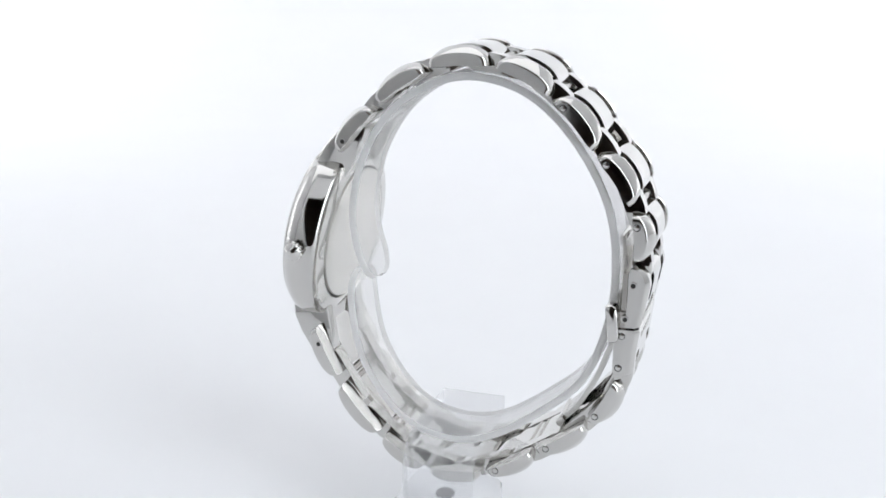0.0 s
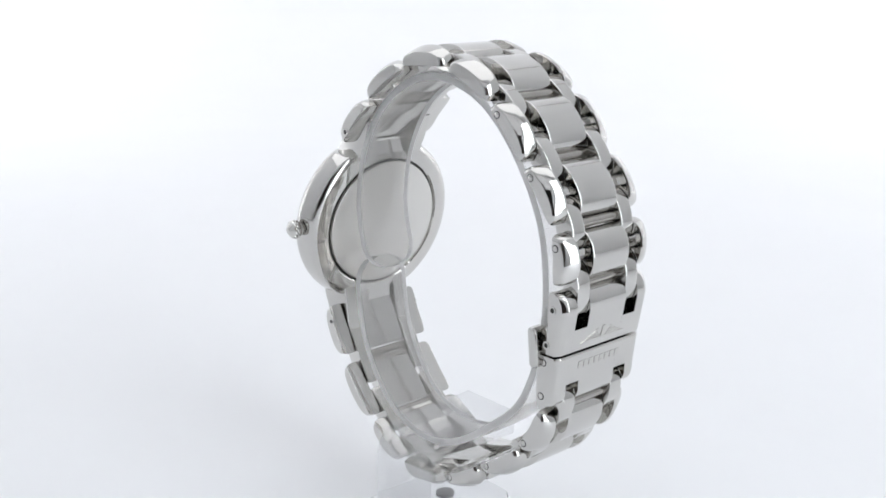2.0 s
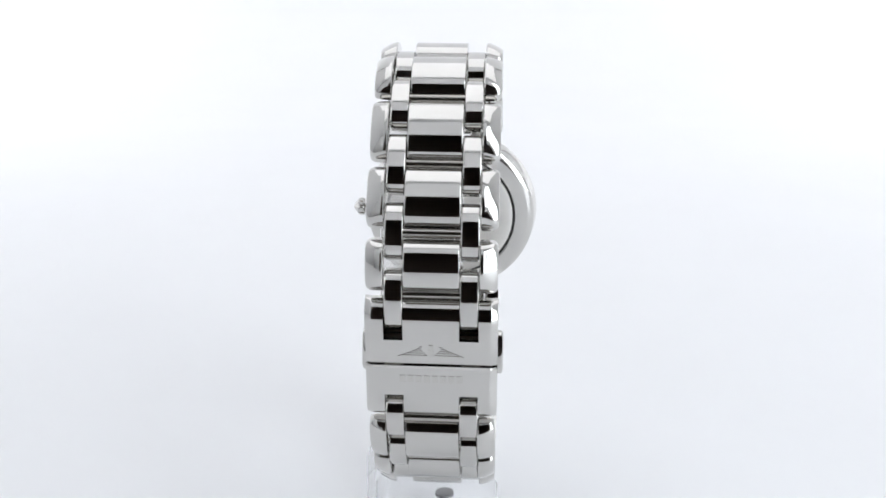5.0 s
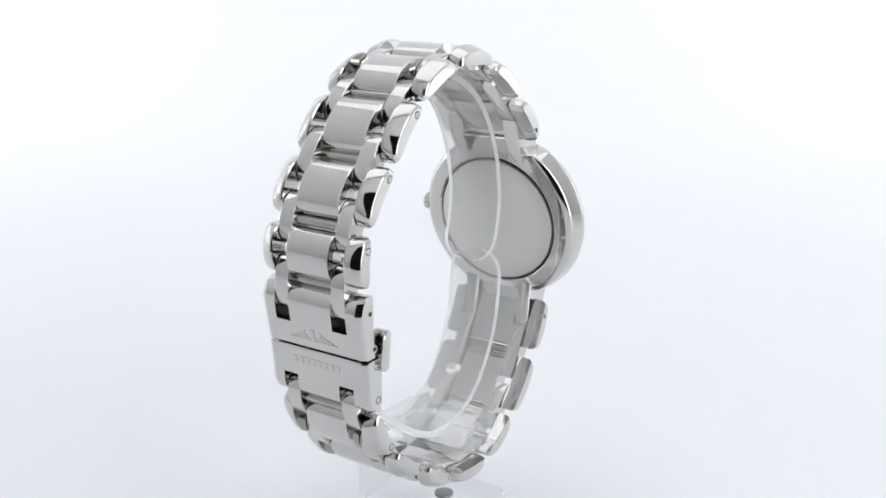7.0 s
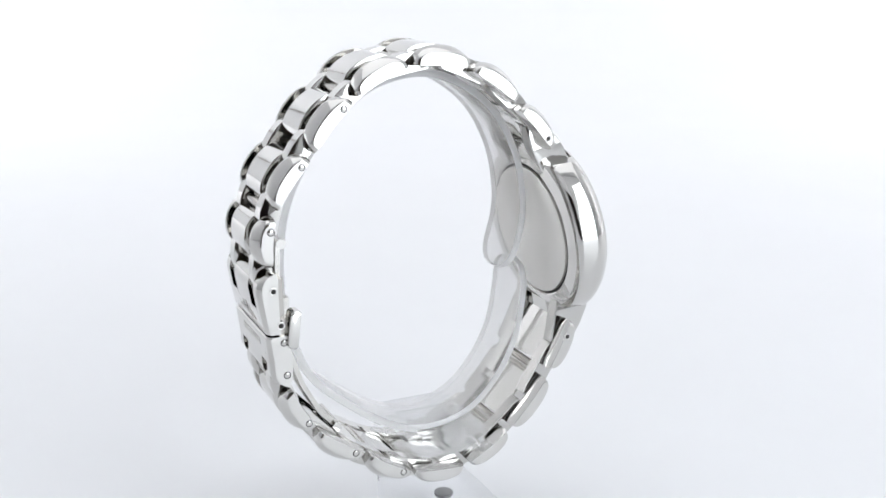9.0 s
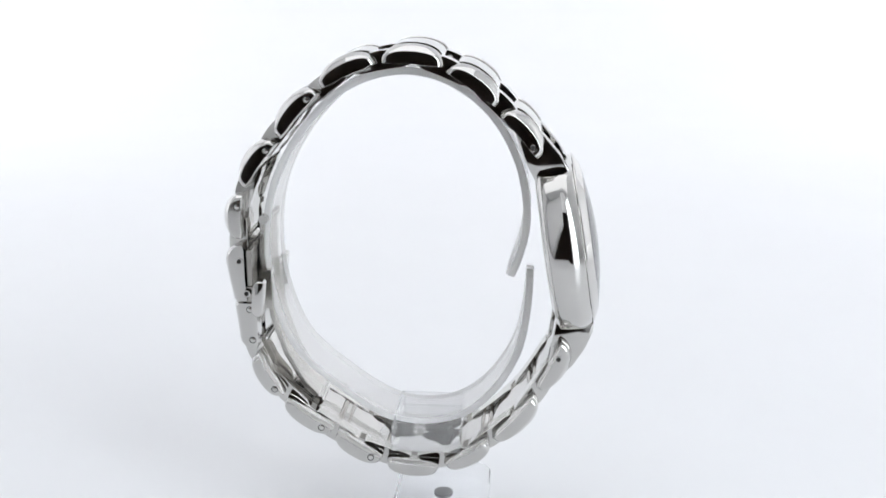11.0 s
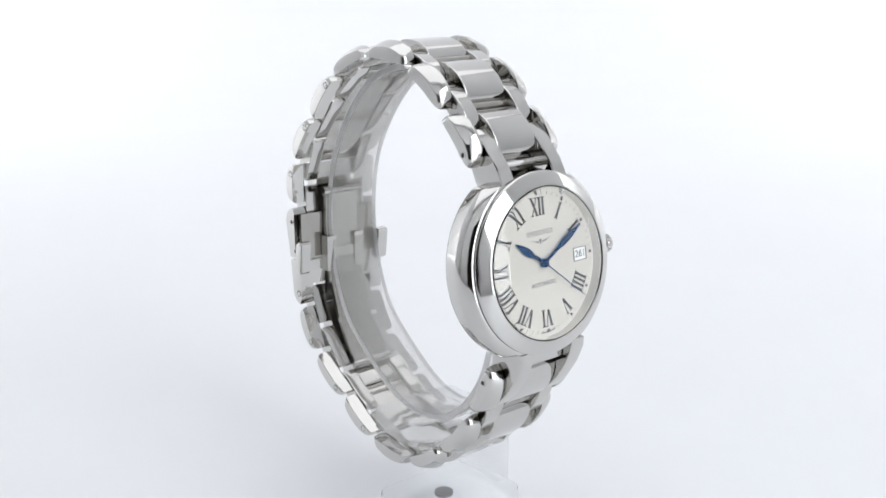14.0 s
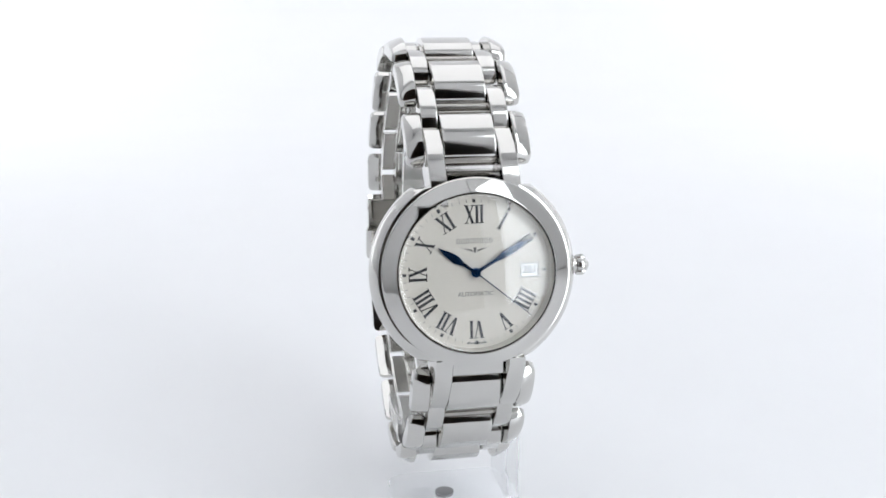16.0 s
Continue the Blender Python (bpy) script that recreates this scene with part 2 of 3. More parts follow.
def rounded_top(y_in, y_out, z_end, z_top, n=9):
    """The domed end of a clasp finger, from the outer face to the inner."""
    pts = []
    for i in range(n + 1):
        a = math.pi / 2 * i / n
        pts.append((y_in + 0.4 + (y_out - y_in - 0.4) * math.cos(a) ** 0.8, z_end + (z_top - z_end) * math.sin(a) ** 0.9))
    return pts


def clasp():
    bm = bmesh.new()
    finger = [(32.6, -6.55), (34.75, -6.55), (34.95, -6.3), (35.6, -2.7), (35.95, -0.5)] + rounded_top(32.9, 36.05, 0.0, 3.1) + [(32.9, 2.2), (32.9, -2.0)]
    short = [(32.6, -6.55), (34.75, -6.55), (34.95, -6.3), (35.6, -2.75), (33.0, -2.75)]
    column(bm, finger, -HALF - 0.15, -6.75, cut_a=0.6)
    column(bm, short, -6.75, -4.0)
    column(bm, finger, -4.0, 4.0)
    column(bm, short, 4.0, 6.75)
    column(bm, finger, 6.75, HALF + 0.15, cut_b=0.6)
    upper = part("clasp_cover", bm, STEEL, watch, "polished upper clasp plate with winged relief")
    bm = bmesh.new()
    finger = [(31.0, -6.95), (34.65, -6.95), (34.85, -7.2), (34.3, -12.0)] + [(31.0 + (34.3 - 31.0) * math.cos(a) ** 0.8, -12.6 - 2.9 * math.sin(a) ** 0.9) for a in np.linspace(0, 1.45, 9)] + [(31.0, -14.0)]
    short = [(31.0, -6.95), (34.65, -6.95), (34.85, -7.2), (34.35, -11.6), (31.0, -11.6)]
    column(bm, finger, -HALF - 0.15, -6.75, cut_a=0.6)
    column(bm, short, -6.75, -4.0)
    column(bm, finger, -4.0, 4.0)
    column(bm, short, 4.0, 6.75)
    column(bm, finger, 6.75, HALF + 0.15, cut_b=0.6)
    lower = part("clasp_base", bm, STEEL, watch, "polished lower clasp plate with raised marks")
    for y, z, owner in ((33.6, 0.4, upper), (32.6, -5.2, upper), (32.2, -8.0, lower), (31.9, -13.4, lower)):
        for side in (-1, 1):
            pin_end(side * (HALF + 0.15), (y, z), side, owner, z in (0.4, -5.2))
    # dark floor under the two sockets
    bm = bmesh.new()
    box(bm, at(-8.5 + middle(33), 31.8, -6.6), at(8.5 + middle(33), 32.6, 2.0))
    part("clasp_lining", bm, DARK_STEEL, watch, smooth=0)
    # winged relief and the row of raised marks, standing proud of the face
    slope = math.atan2(35.6 - 34.95, 3.6)
    m = Matrix.Translation(at(middle(35), 35.13, -5.3)) @ Matrix.Rotation(radians(180), 4, "Z") @ Matrix.Rotation(radians(90) + slope, 4, "X")
    for side in (-1, 1):
        for k in range(5):
            bm = bmesh.new()
            x0, x1 = 0.55 + 0.30 * k, 4.7 - 0.75 * k
            z0 = 0.34 * k
            prism(bm, [(side * x0 * MM, z0 * MM), (side * x1 * MM, z0 * MM), (side * (x1 - 0.5) * MM, (z0 + 0.22) * MM), (side * x0 * MM, (z0 + 0.26) * MM)], -0.2 * MM, 0.07 * MM, m)
            part("wing_feather", bm, SATIN, upper, smooth=0)
    bm = bmesh.new()
    prism(bm, [(-0.45 * MM, 0), (0.45 * MM, 0), (0.3 * MM, 1.9 * MM), (-0.3 * MM, 1.9 * MM)], -0.2 * MM, 0.09 * MM, m)
    part("relief_centre", bm, SATIN, upper, smooth=0)
    slope = math.atan2(34.85 - 34.3, 4.8)
    m = Matrix.Translation(at(middle(34.7), 34.66, -8.9)) @ Matrix.Rotation(radians(180), 4, "Z") @ Matrix.Rotation(radians(90) + slope, 4, "X")
    for k in range(8):
        bm = bmesh.new()
        x = -4.55 + 1.17 * k
        box(bm, (x * MM, -0.55 * MM, -0.2 * MM), ((x + 0.82) * MM, 0.55 * MM, 0.06 * MM), m)
        part("raised_mark", bm, SATIN, lower, smooth=0)
    # push buttons at both edges
    for side in (-1, 1):
        bm = bmesh.new()
        out = [(3.1, -0.5), (3.1, 0.3), (2.7, 0.85), (1.9, 1.0), (-1.9, 1.0), (-2.7, 0.85), (-3.1, 0.3), (-3.1, -0.5), (-2.8, -0.8), (2.8, -0.8)]
        m = Matrix.Translation(at(side * 8.4 + middle(31), 30.6, -6.0)) @ Matrix.Rotation(radians(6), 4, "X") @ Matrix.Rotation(radians(90), 4, "Y") @ Matrix.Scale(side, 4, (0, 0, 1))
        loft(bm, [[m @ Vector((u * k * MM, w * k * MM, h * MM)) for u, w in out] for h, k in ((-0.4, 1), (1.55, 1), (1.75, 0.95), (1.85, 0.84))])
        button = part("push_button", bm, STEEL, watch, "faceted steel push button", 20)
        bm = bmesh.new()
        box(bm, at(side * 8.0 - 0.9 + middle(31), 31.2, -7.6), at(side * 8.0 + 0.9 + middle(31), 32.75, -4.2))
        part("stem", bm, DARK_STEEL, button, smooth=0)
    # latch bracket inside the clasp
    bm = bmesh.new()
    for lo, hi in (((-4.2, 29.6, -9.4), (-2.2, 31.6, -2.6)), ((2.2, 29.6, -9.4), (4.2, 31.6, -2.6)), ((-2.3, 29.9, -6.9), (2.3, 31.4, -5.0))):
        box(bm, at(lo[0] + middle(30), lo[1], lo[2]), at(hi[0] + middle(30), hi[1], hi[2]))
    part("latch_bracket", bm, SATIN, watch, "H-shaped steel latch bracket", 0)
    # folding blade inside the lower links
    bm = bmesh.new()
    path = [(30.9, 6.0), (31.2, 0.0), (30.6, -6.0), (29.6, -12.0), (27.6, -18.0), (24.6, -23.5), (21.4, -27.0)]
    rings = []
    for (y, z), nxt, prv in zip(path, path[1:] + path[-1:], path[:1] + path[:-1]):
        d = (Vector(nxt) - Vector(prv)).normalized()
        o = Vector((-d.y, d.x))
        rings.append([at(a + middle(y), y + o.x * h, z + o.y * h) for a, h in ((-3.6, -0.4), (3.6, -0.4), (3.6, 0.4), (-3.6, 0.4))])
    loft(bm, rings)
    part("folding_blade", bm, SATIN, watch, "curved satin steel clasp blade")
    rod((22.0, -26.4), 8.6, 0.8, watch, STEEL, "hinge_pin")
    rod((30.6, 6.2), 8.6, 0.8, watch, STEEL, "hinge_pin")


clasp()

# ---- the case ----
CASE = Matrix.Translation(at(0.38, -22.6, 3.35)) @ Matrix.Rotation(radians(0.1), 4, "Z") @ Matrix.Rotation(radians(90 - 9.4), 4, "X")


def mm(profile):
    return [(r * MM, h * MM) for r, h in profile]


def case():
    bm = bmesh.new()
    lathe(bm, mm([(11.9, -5.2), (12.1, -5.65), (12.3, -5.78), (14.3, -5.55), (14.6, -5.48), (15.15, -5.2), (15.35, -5.05), (15.47, -4.85), (15.55, -4.6), (15.6, -4.4), (15.98, -2.25), (16.0, -2.05), (15.95, -1.6),
                  (15.8, -1.1), (15.53, -0.6), (15.2, -0.15), (14.92, 0.2), (14.8, 0.27), (14.65, 0.31), (13.6, 0.31), (13.2, 0.31), (11.7, 0.31), (11.7, -5.2), (11.9, -5.2)]), Matrix(), 144)
    for v in bm.verts:                       # flat cuts beside the lugs
        v.co.y = max(-13.35 * MM, min(13.0 * MM, v.co.y))
    bm.transform(CASE)
    body = part("case", bm, STEEL, watch, "round polished steel case", 24)
    bm = bmesh.new()
    lathe(bm, mm([(11.6, -0.4), (12.0, 1.50), (12.03, 1.68), (12.1, 1.76), (12.22, 1.76), (12.32, 1.72), (12.42, 1.67), (14.16, 0.84), (14.32, 0.74), (14.42, 0.62), (14.45, 0.48), (14.4, 0.40), (12.4, 0.40), (11.6, -0.4)]), CASE, 144)
    part("bezel", bm, STEEL, body, "sloping polished bezel", 20)
    bm = bmesh.new()
    lathe(bm, mm([(0, -6.05), (9.0, -6.05), (11.2, -5.98), (11.55, -5.85), (11.6, -5.6), (11.6, -5.0), (0, -5.0)]), CASE, 128)
    part("case_back", bm, BRUSHED, body, "satin steel case back with dark seam")
    bm = bmesh.new()
    lathe(bm, mm([(11.45, -5.4), (12.15, -5.4), (12.15, -5.1), (11.45, -5.1), (11.45, -5.4)]), CASE, 96)
    part("case_back_seam", bm, SEAM, body)
    bm = bmesh.new()
    dome = [(r, 3.16 - 1.4 * (r / 11.8) ** 2) for r in (0, 1.5, 3, 4.5, 6, 7.5, 9, 10.2, 11.2, 11.7)]
    under = [(r, 2.4 - 1.3 * (r / 11.8) ** 2) for r in (11.8, 10, 8, 6, 4, 2, 0)]
    lathe(bm, mm(dome + [(11.86, 1.70), (11.94, 1.60), (11.94, 1.15)] + under), CASE, 96)
    glass = part("crystal", bm, CRYSTAL, body, "clear domed watch crystal")
    glass.visible_shadow = False
    bm = bmesh.new()
    lathe(bm, mm([(11.35, -0.30), (11.88, 1.18), (12.0, 1.18), (11.6, -0.30), (11.35, -0.30)]), CASE, 96)
    part("rehaut", bm, BRUSHED, body, "thin satin inner ring")
    # crown
    bm = bmesh.new()
    m = CASE @ Matrix.Translation((15.85 * MM, 0.1 * MM, -2.3 * MM)) @ Matrix.Rotation(radians(90), 4, "Y")
    rings = []
    for h, r, deep in ((0, 1.1, 0), (0.5, 1.1, 0), (0.55, 1.45, 0.10), (0.8, 1.62, 0.2), (1.5, 1.66, 0.2), (1.8, 1.5, 0.12), (1.95, 1.25, 0.0), (2.3, 0.9, 0), (2.62, 0.4, 0)):
        rings.append([m @ Vector(((r - deep * (i % 4 < 2)) * MM * math.cos(2 * math.pi * i / 56), (r - deep * (i % 4 < 2)) * MM * math.sin(2 * math.pi * i / 56), h * MM)) for i in range(56)])
    loft(bm, rings)
    part("crown", bm, STEEL, body, "fluted crown with pointed tip")
    return body


body = case()


# lugs from the case to the first links
def lug(pts, a, b):
    bm = bmesh.new()
    rings = []
    for x, k in ((a, 0.93), (a + 0.15, 1.0), (b - 0.15, 1.0), (b, 0.93)):
        cy = sum(p[0] for p in pts) / len(pts)
        cz = sum(p[1] for p in pts) / len(pts)
        rings.append([at(across(x, y), cy + (y - cy) * k, cz + (z - cz) * k) for y, z in pts])
    loft(bm, rings)
    part("lug", bm, STEEL, body, "narrow polished lug")


for col in (COLS[1], COLS[3]):
    lug([(-15.2, 13.6), (-21.2, 13.2), (-20.9, 15.0), (-18.8, 18.6), (-16.0, 21.8), (-13.3, 23.6), (-11.6, 21.9), (-12.9, 18.0)], *col)
    lug([(-19.0, -9.4), (-25.3, -9.8), (-25.2, -11.4), (-24.0, -14.4), (-22.0, -17.6), (-19.9, -19.8), (-17.8, -18.2), (-18.4, -13.6)], *col)
bm = bmesh.new()
box(bm, at(-4 + middle(-15), -18.8, 14.8), at(4 + middle(-15), -15.3, 17.8))
part("end_piece", bm, STEEL, body, "polished end piece between the lugs", 0)
bm = bmesh.new()
box(bm, at(-4 + middle(-20), -23.2, -13.0), at(4 + middle(-20), -19.6, -10.2))
part("end_piece", bm, STEEL, body, "polished end piece between the lugs", 0)

# ---- the dial ----
bm = bmesh.new()
lathe(bm, mm([(0, -0.6), (11.5, -0.6), (11.5, -0.2), (0, -0.2)]), CASE, 96)
dial = part("dial", bm, DIAL, watch, "silvery opaline dial with roman numerals")
FACE = -0.2


def on_dial(angle, radius):
    """A frame on the dial at a clock angle in degrees, its y axis pointing outwards."""
    a = radians(angle)
    return CASE @ Matrix.Translation((radius * MM * math.sin(a), radius * MM * math.cos(a), FACE * MM)) @ Matrix.Rotation(-a, 4, "Z")


def stroke(bm, x0, y0, x1, y1, w, m, high=0.05):
    prism(bm, [((x0 - w / 2) * MM, y0 * MM), ((x0 + w / 2) * MM, y0 * MM), ((x1 + w / 2) * MM, y1 * MM), ((x1 - w / 2) * MM, y1 * MM)], 0.0, high * MM, m)


def numeral(text, angle):
    """A roman numeral of thick and thin strokes with serifs."""
    wide = {"I": 0.72, "V": 1.55, "X": 1.55}
    total = sum(wide[c] for c in text)
    m, h, x = on_dial(angle, 8.72), 1.30, -total / 2
    bm = bmesh.new()
    for c in text:
        w = wide[c]
        mid = x + w / 2
        if c == "I":
            stroke(bm, mid, -h, mid, h, 0.40, m)
        elif c == "V":
            stroke(bm, mid + 0.02, -h, mid - w / 2 + 0.28, h, 0.42, m, 0.05)
            stroke(bm, mid + 0.06, -h, mid + w / 2 - 0.22, h, 0.15, m, 0.053)
        else:
            stroke(bm, mid + w / 2 - 0.30, -h, mid - w / 2 + 0.30, h, 0.42, m, 0.05)
            stroke(bm, mid - w / 2 + 0.26, -h, mid + w / 2 - 0.26, h, 0.15, m, 0.053)
        for y in (-h, h):
            if c == "I":
                stroke(bm, mid, y - 0.06, mid, y + 0.06, 0.74, m, 0.056)
            elif c == "X" or y > 0:
                for s in (-1, 1):
                    stroke(bm, mid + s * (w / 2 - 0.28), y - 0.06, mid + s * (w / 2 - 0.28), y + 0.06, 0.66, m, 0.056)
        x += w
    part("numeral", bm, INK, dial, smooth=0)


for k, text in ((0, "XII"), (1, "I"), (2, "II"), (4, "IIII"), (5, "V"), (6, "VI"), (7, "VII"), (8, "VIII"), (9, "IX"), (10, "X"), (11, "XI")):
    numeral(text, 30 * k)
for k in range(60):
    bm = bmesh.new()
    m = on_dial(6 * k, 10.65)
    if k % 5 == 0:
        stroke(bm, 0, -0.22, 0, 0.22, 0.44, m, 0.08)
        part("hour_marker", bm, INK, dial, smooth=0)
    else:
        stroke(bm, 0, -0.2, 0, 0.2, 0.07, m, 0.03)
        part("minute_tick", bm, GREY_INK, dial, smooth=0)


def words(text, size, m, mat, name, extrude=0.02):
    data = bpy.data.curves.new(name, "FONT")
    data.body, data.size, data.align_x, data.align_y, data.extrude = text, size * MM, "CENTER", "CENTER", extrude * MM
    temp = new(name, data)
    me = bpy.data.meshes.new_from_object(temp)
    bpy.data.objects.remove(temp)
    me.transform(m)
    me.materials.append(mat)
    ob = new(name, me)
    ob.parent = dial
    return ob


words("AUTOMATIC", 0.95, CASE @ Matrix.Translation((0, -3.3 * MM, (FACE + 0.02) * MM)), GREY_INK, "lettering")
# brand line as plain marks, with a winged sign under it
for k in range(8):
    bm = bmesh.new()
    x = -2.75 + 0.71 * k
    m = CASE @ Matrix.Translation((0, 4.75 * MM, FACE * MM))
    for lo, hi in (((0, -0.36), (0.09, 0.36)), ((0.37, -0.36), (0.46, 0.36)), ((0.09, -0.36), (0.37, -0.30)), ((0.09, 0.30), (0.37, 0.36))):
        box(bm, ((x + lo[0]) * MM, lo[1] * MM, 0), ((x + hi[0]) * MM, hi[1] * MM, 0.04 * MM), m)
    part("brand_mark", bm, GREY_INK, dial, smooth=0)
m = CASE @ Matrix.Translation((0, 3.45 * MM, FACE * MM))
for side in (-1, 1):
    for k in range(3):
        bm = bmesh.new()
        prism(bm, [(side * 0.35 * MM, (-0.28 + 0.12 * k) * MM), (side * (2.35 - 0.5 * k) * MM, (0.38 - 0.1 * k) * MM), (side * (2.0 - 0.5 * k) * MM, (0.25 - 0.12 * k) * MM), (side * 0.35 * MM, (-0.36 + 0.12 * k) * MM)], 0, 0.03 * MM, m)
        part("wing_mark", bm, GREY_INK, dial, smooth=0)
bm = bmesh.new()
prism(bm, [(-0.25 * MM, 0.3 * MM), (-0.12 * MM, -0.5 * MM), (0.12 * MM, -0.5 * MM), (0.25 * MM, 0.3 * MM)], 0, 0.03 * MM, m)
part("wing_mark", bm, GREY_INK, dial, smooth=0)
for angle in (173, 175.5, 178, 182, 184.5, 187):
    bm = bmesh.new()
    stroke(bm, 0, -0.12, 0, 0.12, 0.34, on_dial(angle, 10.75), 0.02)
    part("small_print", bm, GREY_INK, dial, smooth=0)

# date window
m = CASE @ Matrix.Translation((8.35 * MM, 0, FACE * MM))
bm = bmesh.new()
box(bm, (-1.25 * MM, -0.95 * MM, 0), (1.25 * MM, 0.95 * MM, 0.02 * MM), m)
disc = part("date_disc", bm, DISC, dial, "white date disc", 0)
bm = bmesh.new()
for lo, hi in (((-1.45, -1.1), (1.45, -0.98)), ((-1.45, 0.98), (1.45, 1.1)), ((-1.45, -0.98), (-1.33, 0.98)), ((1.33, -0.98), (1.45, 0.98))):
    box(bm, (lo[0] * MM, lo[1] * MM, 0), (hi[0] * MM, hi[1] * MM, 0.09 * MM), m)
part("date_frame", bm, GREY_INK, dial, "thin date window frame", 0)
bm = bmesh.new()
box(bm, (0.80 * MM, -0.6 * MM, 0.02 * MM), (0.93 * MM, 0.6 * MM, 0.04 * MM), m)
part("date_line", bm, INK, dial, smooth=0)
words("26", 1.65, m @ Matrix.Translation((-0.3 * MM, 0, 0.03 * MM)), INK, "date_number")


# hour, minute and second pointers
def hand(name, outline, angle, low, high, mat, label):
    bm = bmesh.new()
    prism(bm, [(x * MM, y * MM) for x, y in outline], (FACE + low) * MM, (FACE + high) * MM, CASE @ Matrix.Rotation(-radians(angle), 4, "Z"))
    return part(name, bm, mat, watch, label, 0)


hand("hour_hand", [(-0.22, 0), (0.22, 0), (0.24, 2.2), (0.62, 3.4), (0.60, 4.2), (0.42, 5.4), (0.0, 6.9), (-0.42, 5.4), (-0.60, 4.2), (-0.62, 3.4), (-0.24, 2.2)], 304.5, 0.28, 0.38, BLUED, "blued steel hour hand")
hand("minute_hand", [(-0.22, 0), (0.22, 0), (0.26, 3.6), (0.56, 5.2), (0.50, 7.4), (0.0, 9.9), (-0.50, 7.4), (-0.56, 5.2), (-0.26, 3.6)], 60.4, 0.46, 0.56, BLUED, "blued steel minute hand")
hand("second_hand", [(-0.13, -2.2), (0.13, -2.2), (0.10, 0), (0.045, 10.8), (-0.045, 10.8), (-0.10, 0)], 129, 0.62, 0.68, BLUED, "thin blued second hand")
bm = bmesh.new()
lathe(bm, mm([(0, FACE + 0.2), (0.72, FACE + 0.2), (0.72, FACE + 0.76), (0.66, FACE + 0.82), (0.2, FACE + 0.82), (0.18, FACE + 0.88), (0, FACE + 0.88)]), CASE, 32)
part("hand_hub", bm, BLUED, watch)

# ---- the stand ----
stand = tagged(new("watch_stand"), "clear acrylic watch stand with C-shaped cuff", "display stand")


def smooth_path(points, n=10):
    """Catmull-Rom through (y, z) points."""
    out = []
    for i in range(len(points) - 1):
        p0, p1, p2, p3 = (Vector(points[max(0, min(len(points) - 1, i + k))]) for k in (-1, 0, 1, 2))
        for j in range(n):
            t = j / n
            out.append(0.5 * ((2 * p1) + (p2 - p0) * t + (2 * p0 - 5 * p1 + 4 * p2 - p3) * t * t + (3 * p1 - p0 - 3 * p2 + p3) * t ** 3))
    return out + [Vector(points[-1])]


CUFF_PATH = smooth_path([(-10.4, -4.0), (-12.6, 3.0), (-13.0, 9.0), (-11.2, 17.0), (-6.6, 24.5), (0.5, 29.4), (8.0, 30.6), (16.0, 28.0), (22.8, 21.6), (28.0, 12.6),
                         (29.8, 3.0), (29.0, -7.0), (25.4, -16.6), (18.8, -23.0), (11.0, -28.3), (4.0, -30.1), (-2.9, -28.3), (-8.1, -23.8), (-11.9, -17.2), (-13.4, -10.2), (-13.9, -3.0)])


def cuff_sections():
    """Point, outward normal and half width along the cuff, with round ends."""
    run = [0.0]
    for one, two in zip(CUFF_PATH, CUFF_PATH[1:]):
        run.append(run[-1] + (two - one).length)
    n = len(CUFF_PATH)
    for i, v in enumerate(CUFF_PATH):
        d = (CUFF_PATH[min(i + 1, n - 1)] - CUFF_PATH[max(i - 1, 0)]).normalized()
        o = Vector((-d.y, d.x))
        if o.dot(v - Vector((6, -1))) < 0:
            o = -o
        far = max(0.0, 1 - min(run[i], run[-1] - run[i]) / 4.5)
        yield v, o, 1.2 + 4.05 * math.sqrt(1 - far * far)


def cuff():
    bm = bmesh.new()
    rings = []
    for v, o, w in cuff_sections():
        ring = []
        for x, h in ((-w, 0.15), (-w + 0.15, 0.0), (w - 0.15, 0.0), (w, 0.15), (w, 1.15), (w - 0.15, 1.3), (-w + 0.15, 1.3), (-w, 1.15)):
            p = v + o * h
            ring.append(at(x + 2.3 + middle(p.x), p.x, p.y))
        rings.append(ring)
    loft(bm, rings)
    return bm


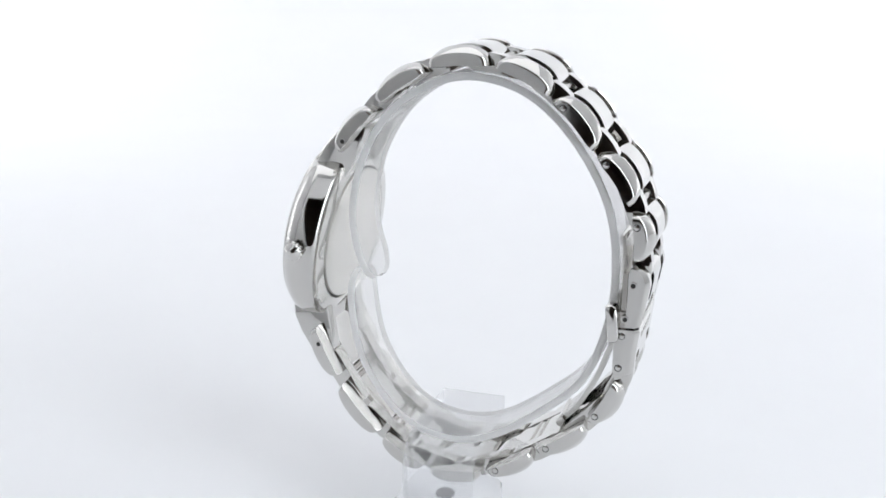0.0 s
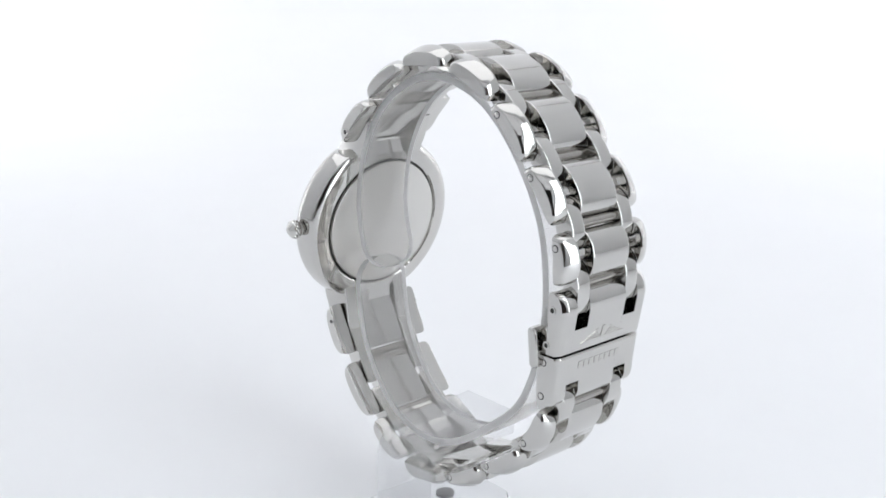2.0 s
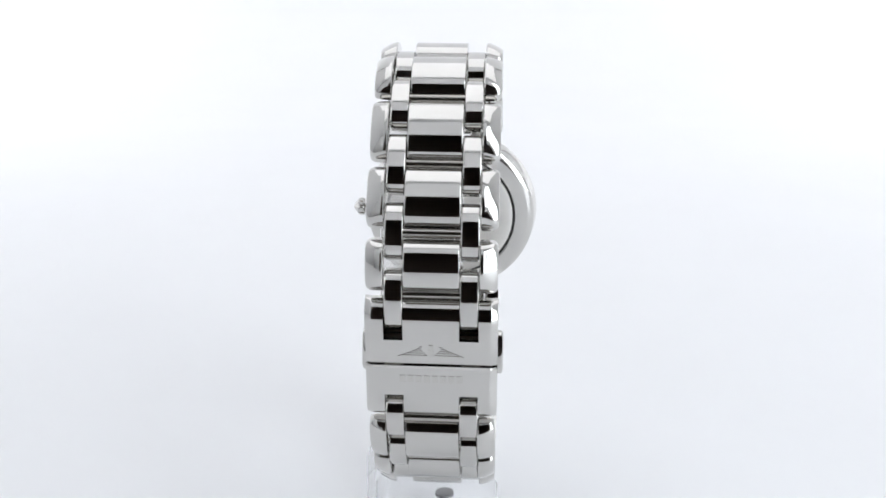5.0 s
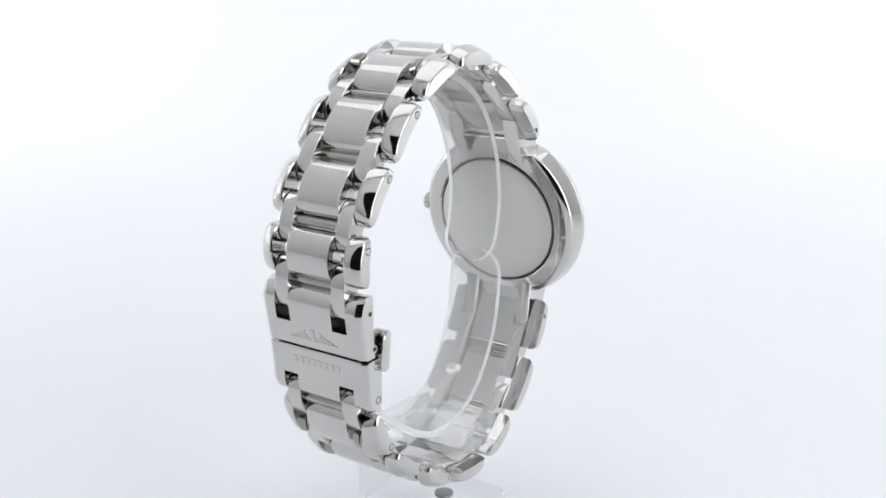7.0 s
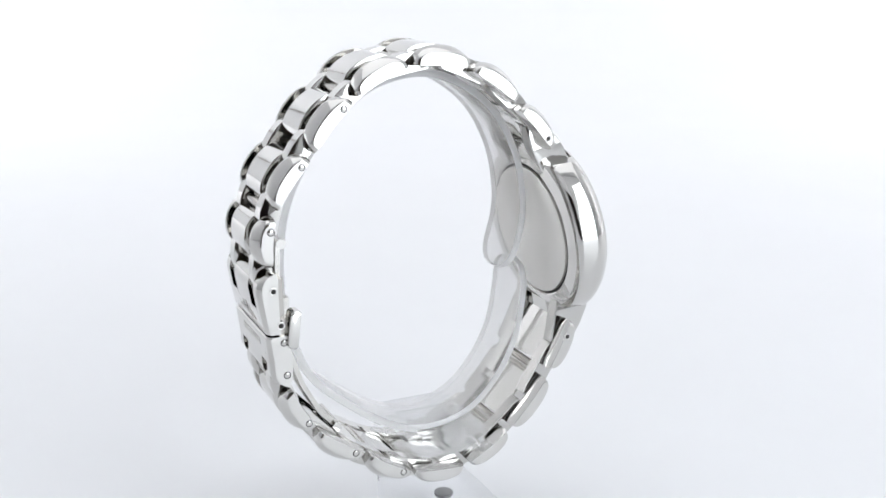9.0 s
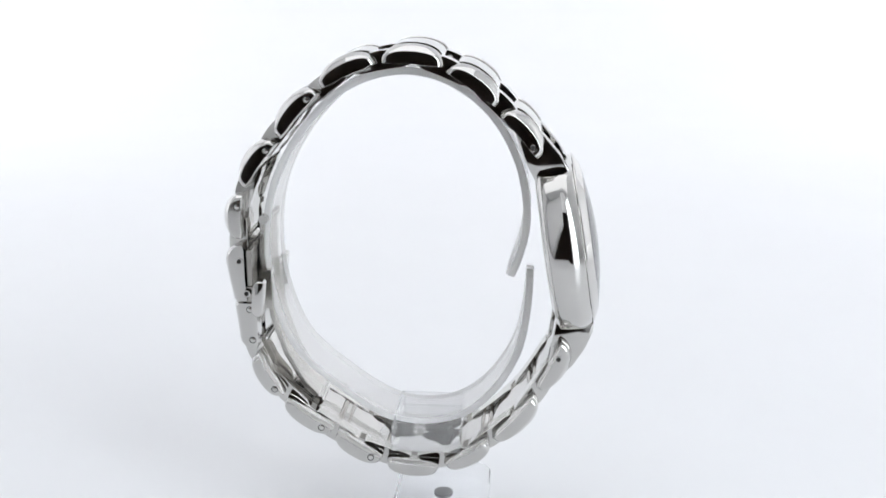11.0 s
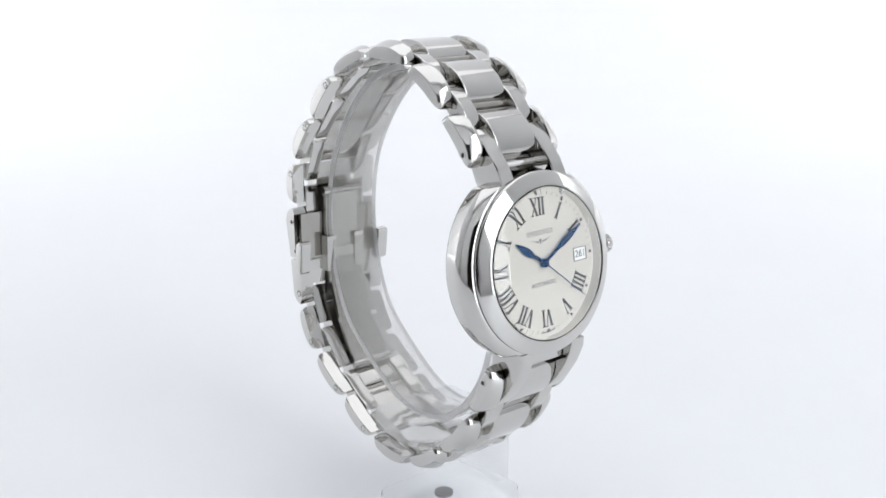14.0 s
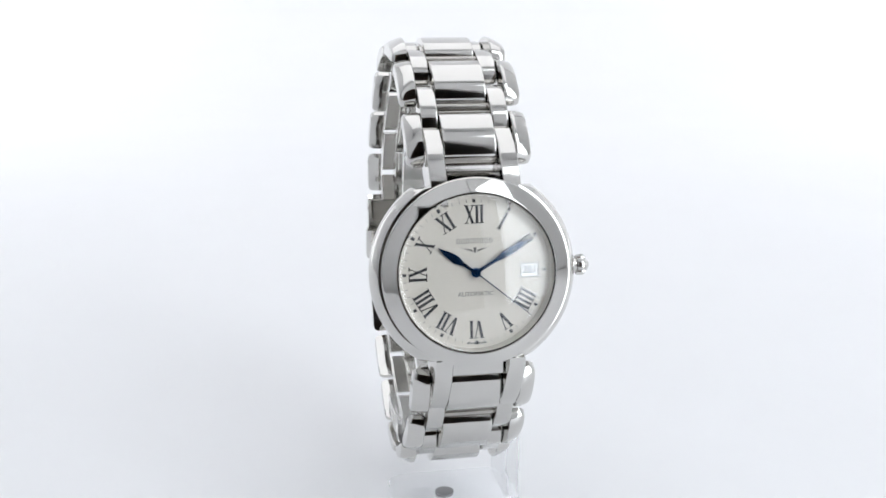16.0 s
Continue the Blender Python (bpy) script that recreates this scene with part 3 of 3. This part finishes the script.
def cuff_edge(side):
    bm = bmesh.new()
    rings = []
    for v, o, w in cuff_sections():
        ring = []
        for x, h in ((w - 0.04, 0.05), (w + 0.06, 0.2), (w + 0.08, 0.65), (w + 0.06, 1.1), (w - 0.04, 1.25)):
            p = v + o * h
            ring.append(at(side * x + 2.3 + middle(p.x), p.x, p.y))
        rings.append(ring)
    loft(bm, rings)
    return bm


cuff_part = part("cuff", cuff(), ACRYLIC, stand, "clear C-shaped acrylic cuff", 40)
for side in (-1, 1):
    part("cuff_edge", cuff_edge(side), FROST, cuff_part, "whitish frosted cuff edge", 60)


def arm():
    """The bent arm: up outside the bracelet, then inwards over its lower links."""
    bm = bmesh.new()
    line = [(13.0, -45.94)] + [(7.0 + 6.0 * math.cos(a), -35.4 + 6.0 * math.sin(a)) for a in np.linspace(0, math.pi / 2, 10)] + [(-8.6, -28.9), (-9.0, -29.2)]
    inner = [(10.6, -45.94)] + [(7.0 + 3.6 * math.cos(a), -36.4 + 3.6 * math.sin(a)) for a in np.linspace(0, math.pi / 2, 10)] + [(-8.6, -33.4), (-9.0, -33.1)]
    ring = line + inner[::-1]
    loft(bm, [[at(x, y, z) for x, z in ring] for y in (-3.2, 8.6)])
    return bm


part("arm", arm(), CLEAR, stand, "bent clear acrylic arm", 30)
bm = bmesh.new()
out = []
for cx, cy, a0 in ((9.5, 5.5, 0), (-6.0, 5.5, 90), (-6.0, -4.5, 180), (9.5, -4.5, 270)):
    for k in range(6):
        a = radians(a0 + 18 * k)
        out.append((cx + 3.6 * math.cos(a), cy + 3.6 * math.sin(a)))
loft(bm, [[at(x, y, z) for x, y in out] for z in (0.15 - LIFT, -46.0)])
base = part("base", bm, CLEAR, stand, "clear rounded acrylic base block", 30)
bm = bmesh.new()
lathe(bm, mm([(0, 0), (1.7, 0), (1.7, 0.5), (1.2, 0.62), (0, 0.45)]), Matrix.Translation(at(0, 0.2, -45.94)), 24)
part("screw", bm, SCREW, stand, "small grey base screw")
for ob in stand.children_recursive:
    if ob.name != "screw":
        ob.visible_shadow = False


# ---- the turning ----
def motions():
    rows = []
    for k in range(33):
        t = 0.5 * k
        rows.append((t, pose(0, 0, 0, 0, 0, -108.7 - 15.065 * t)))
    walk(watch, rows)
    walk(stand, rows)


motions()
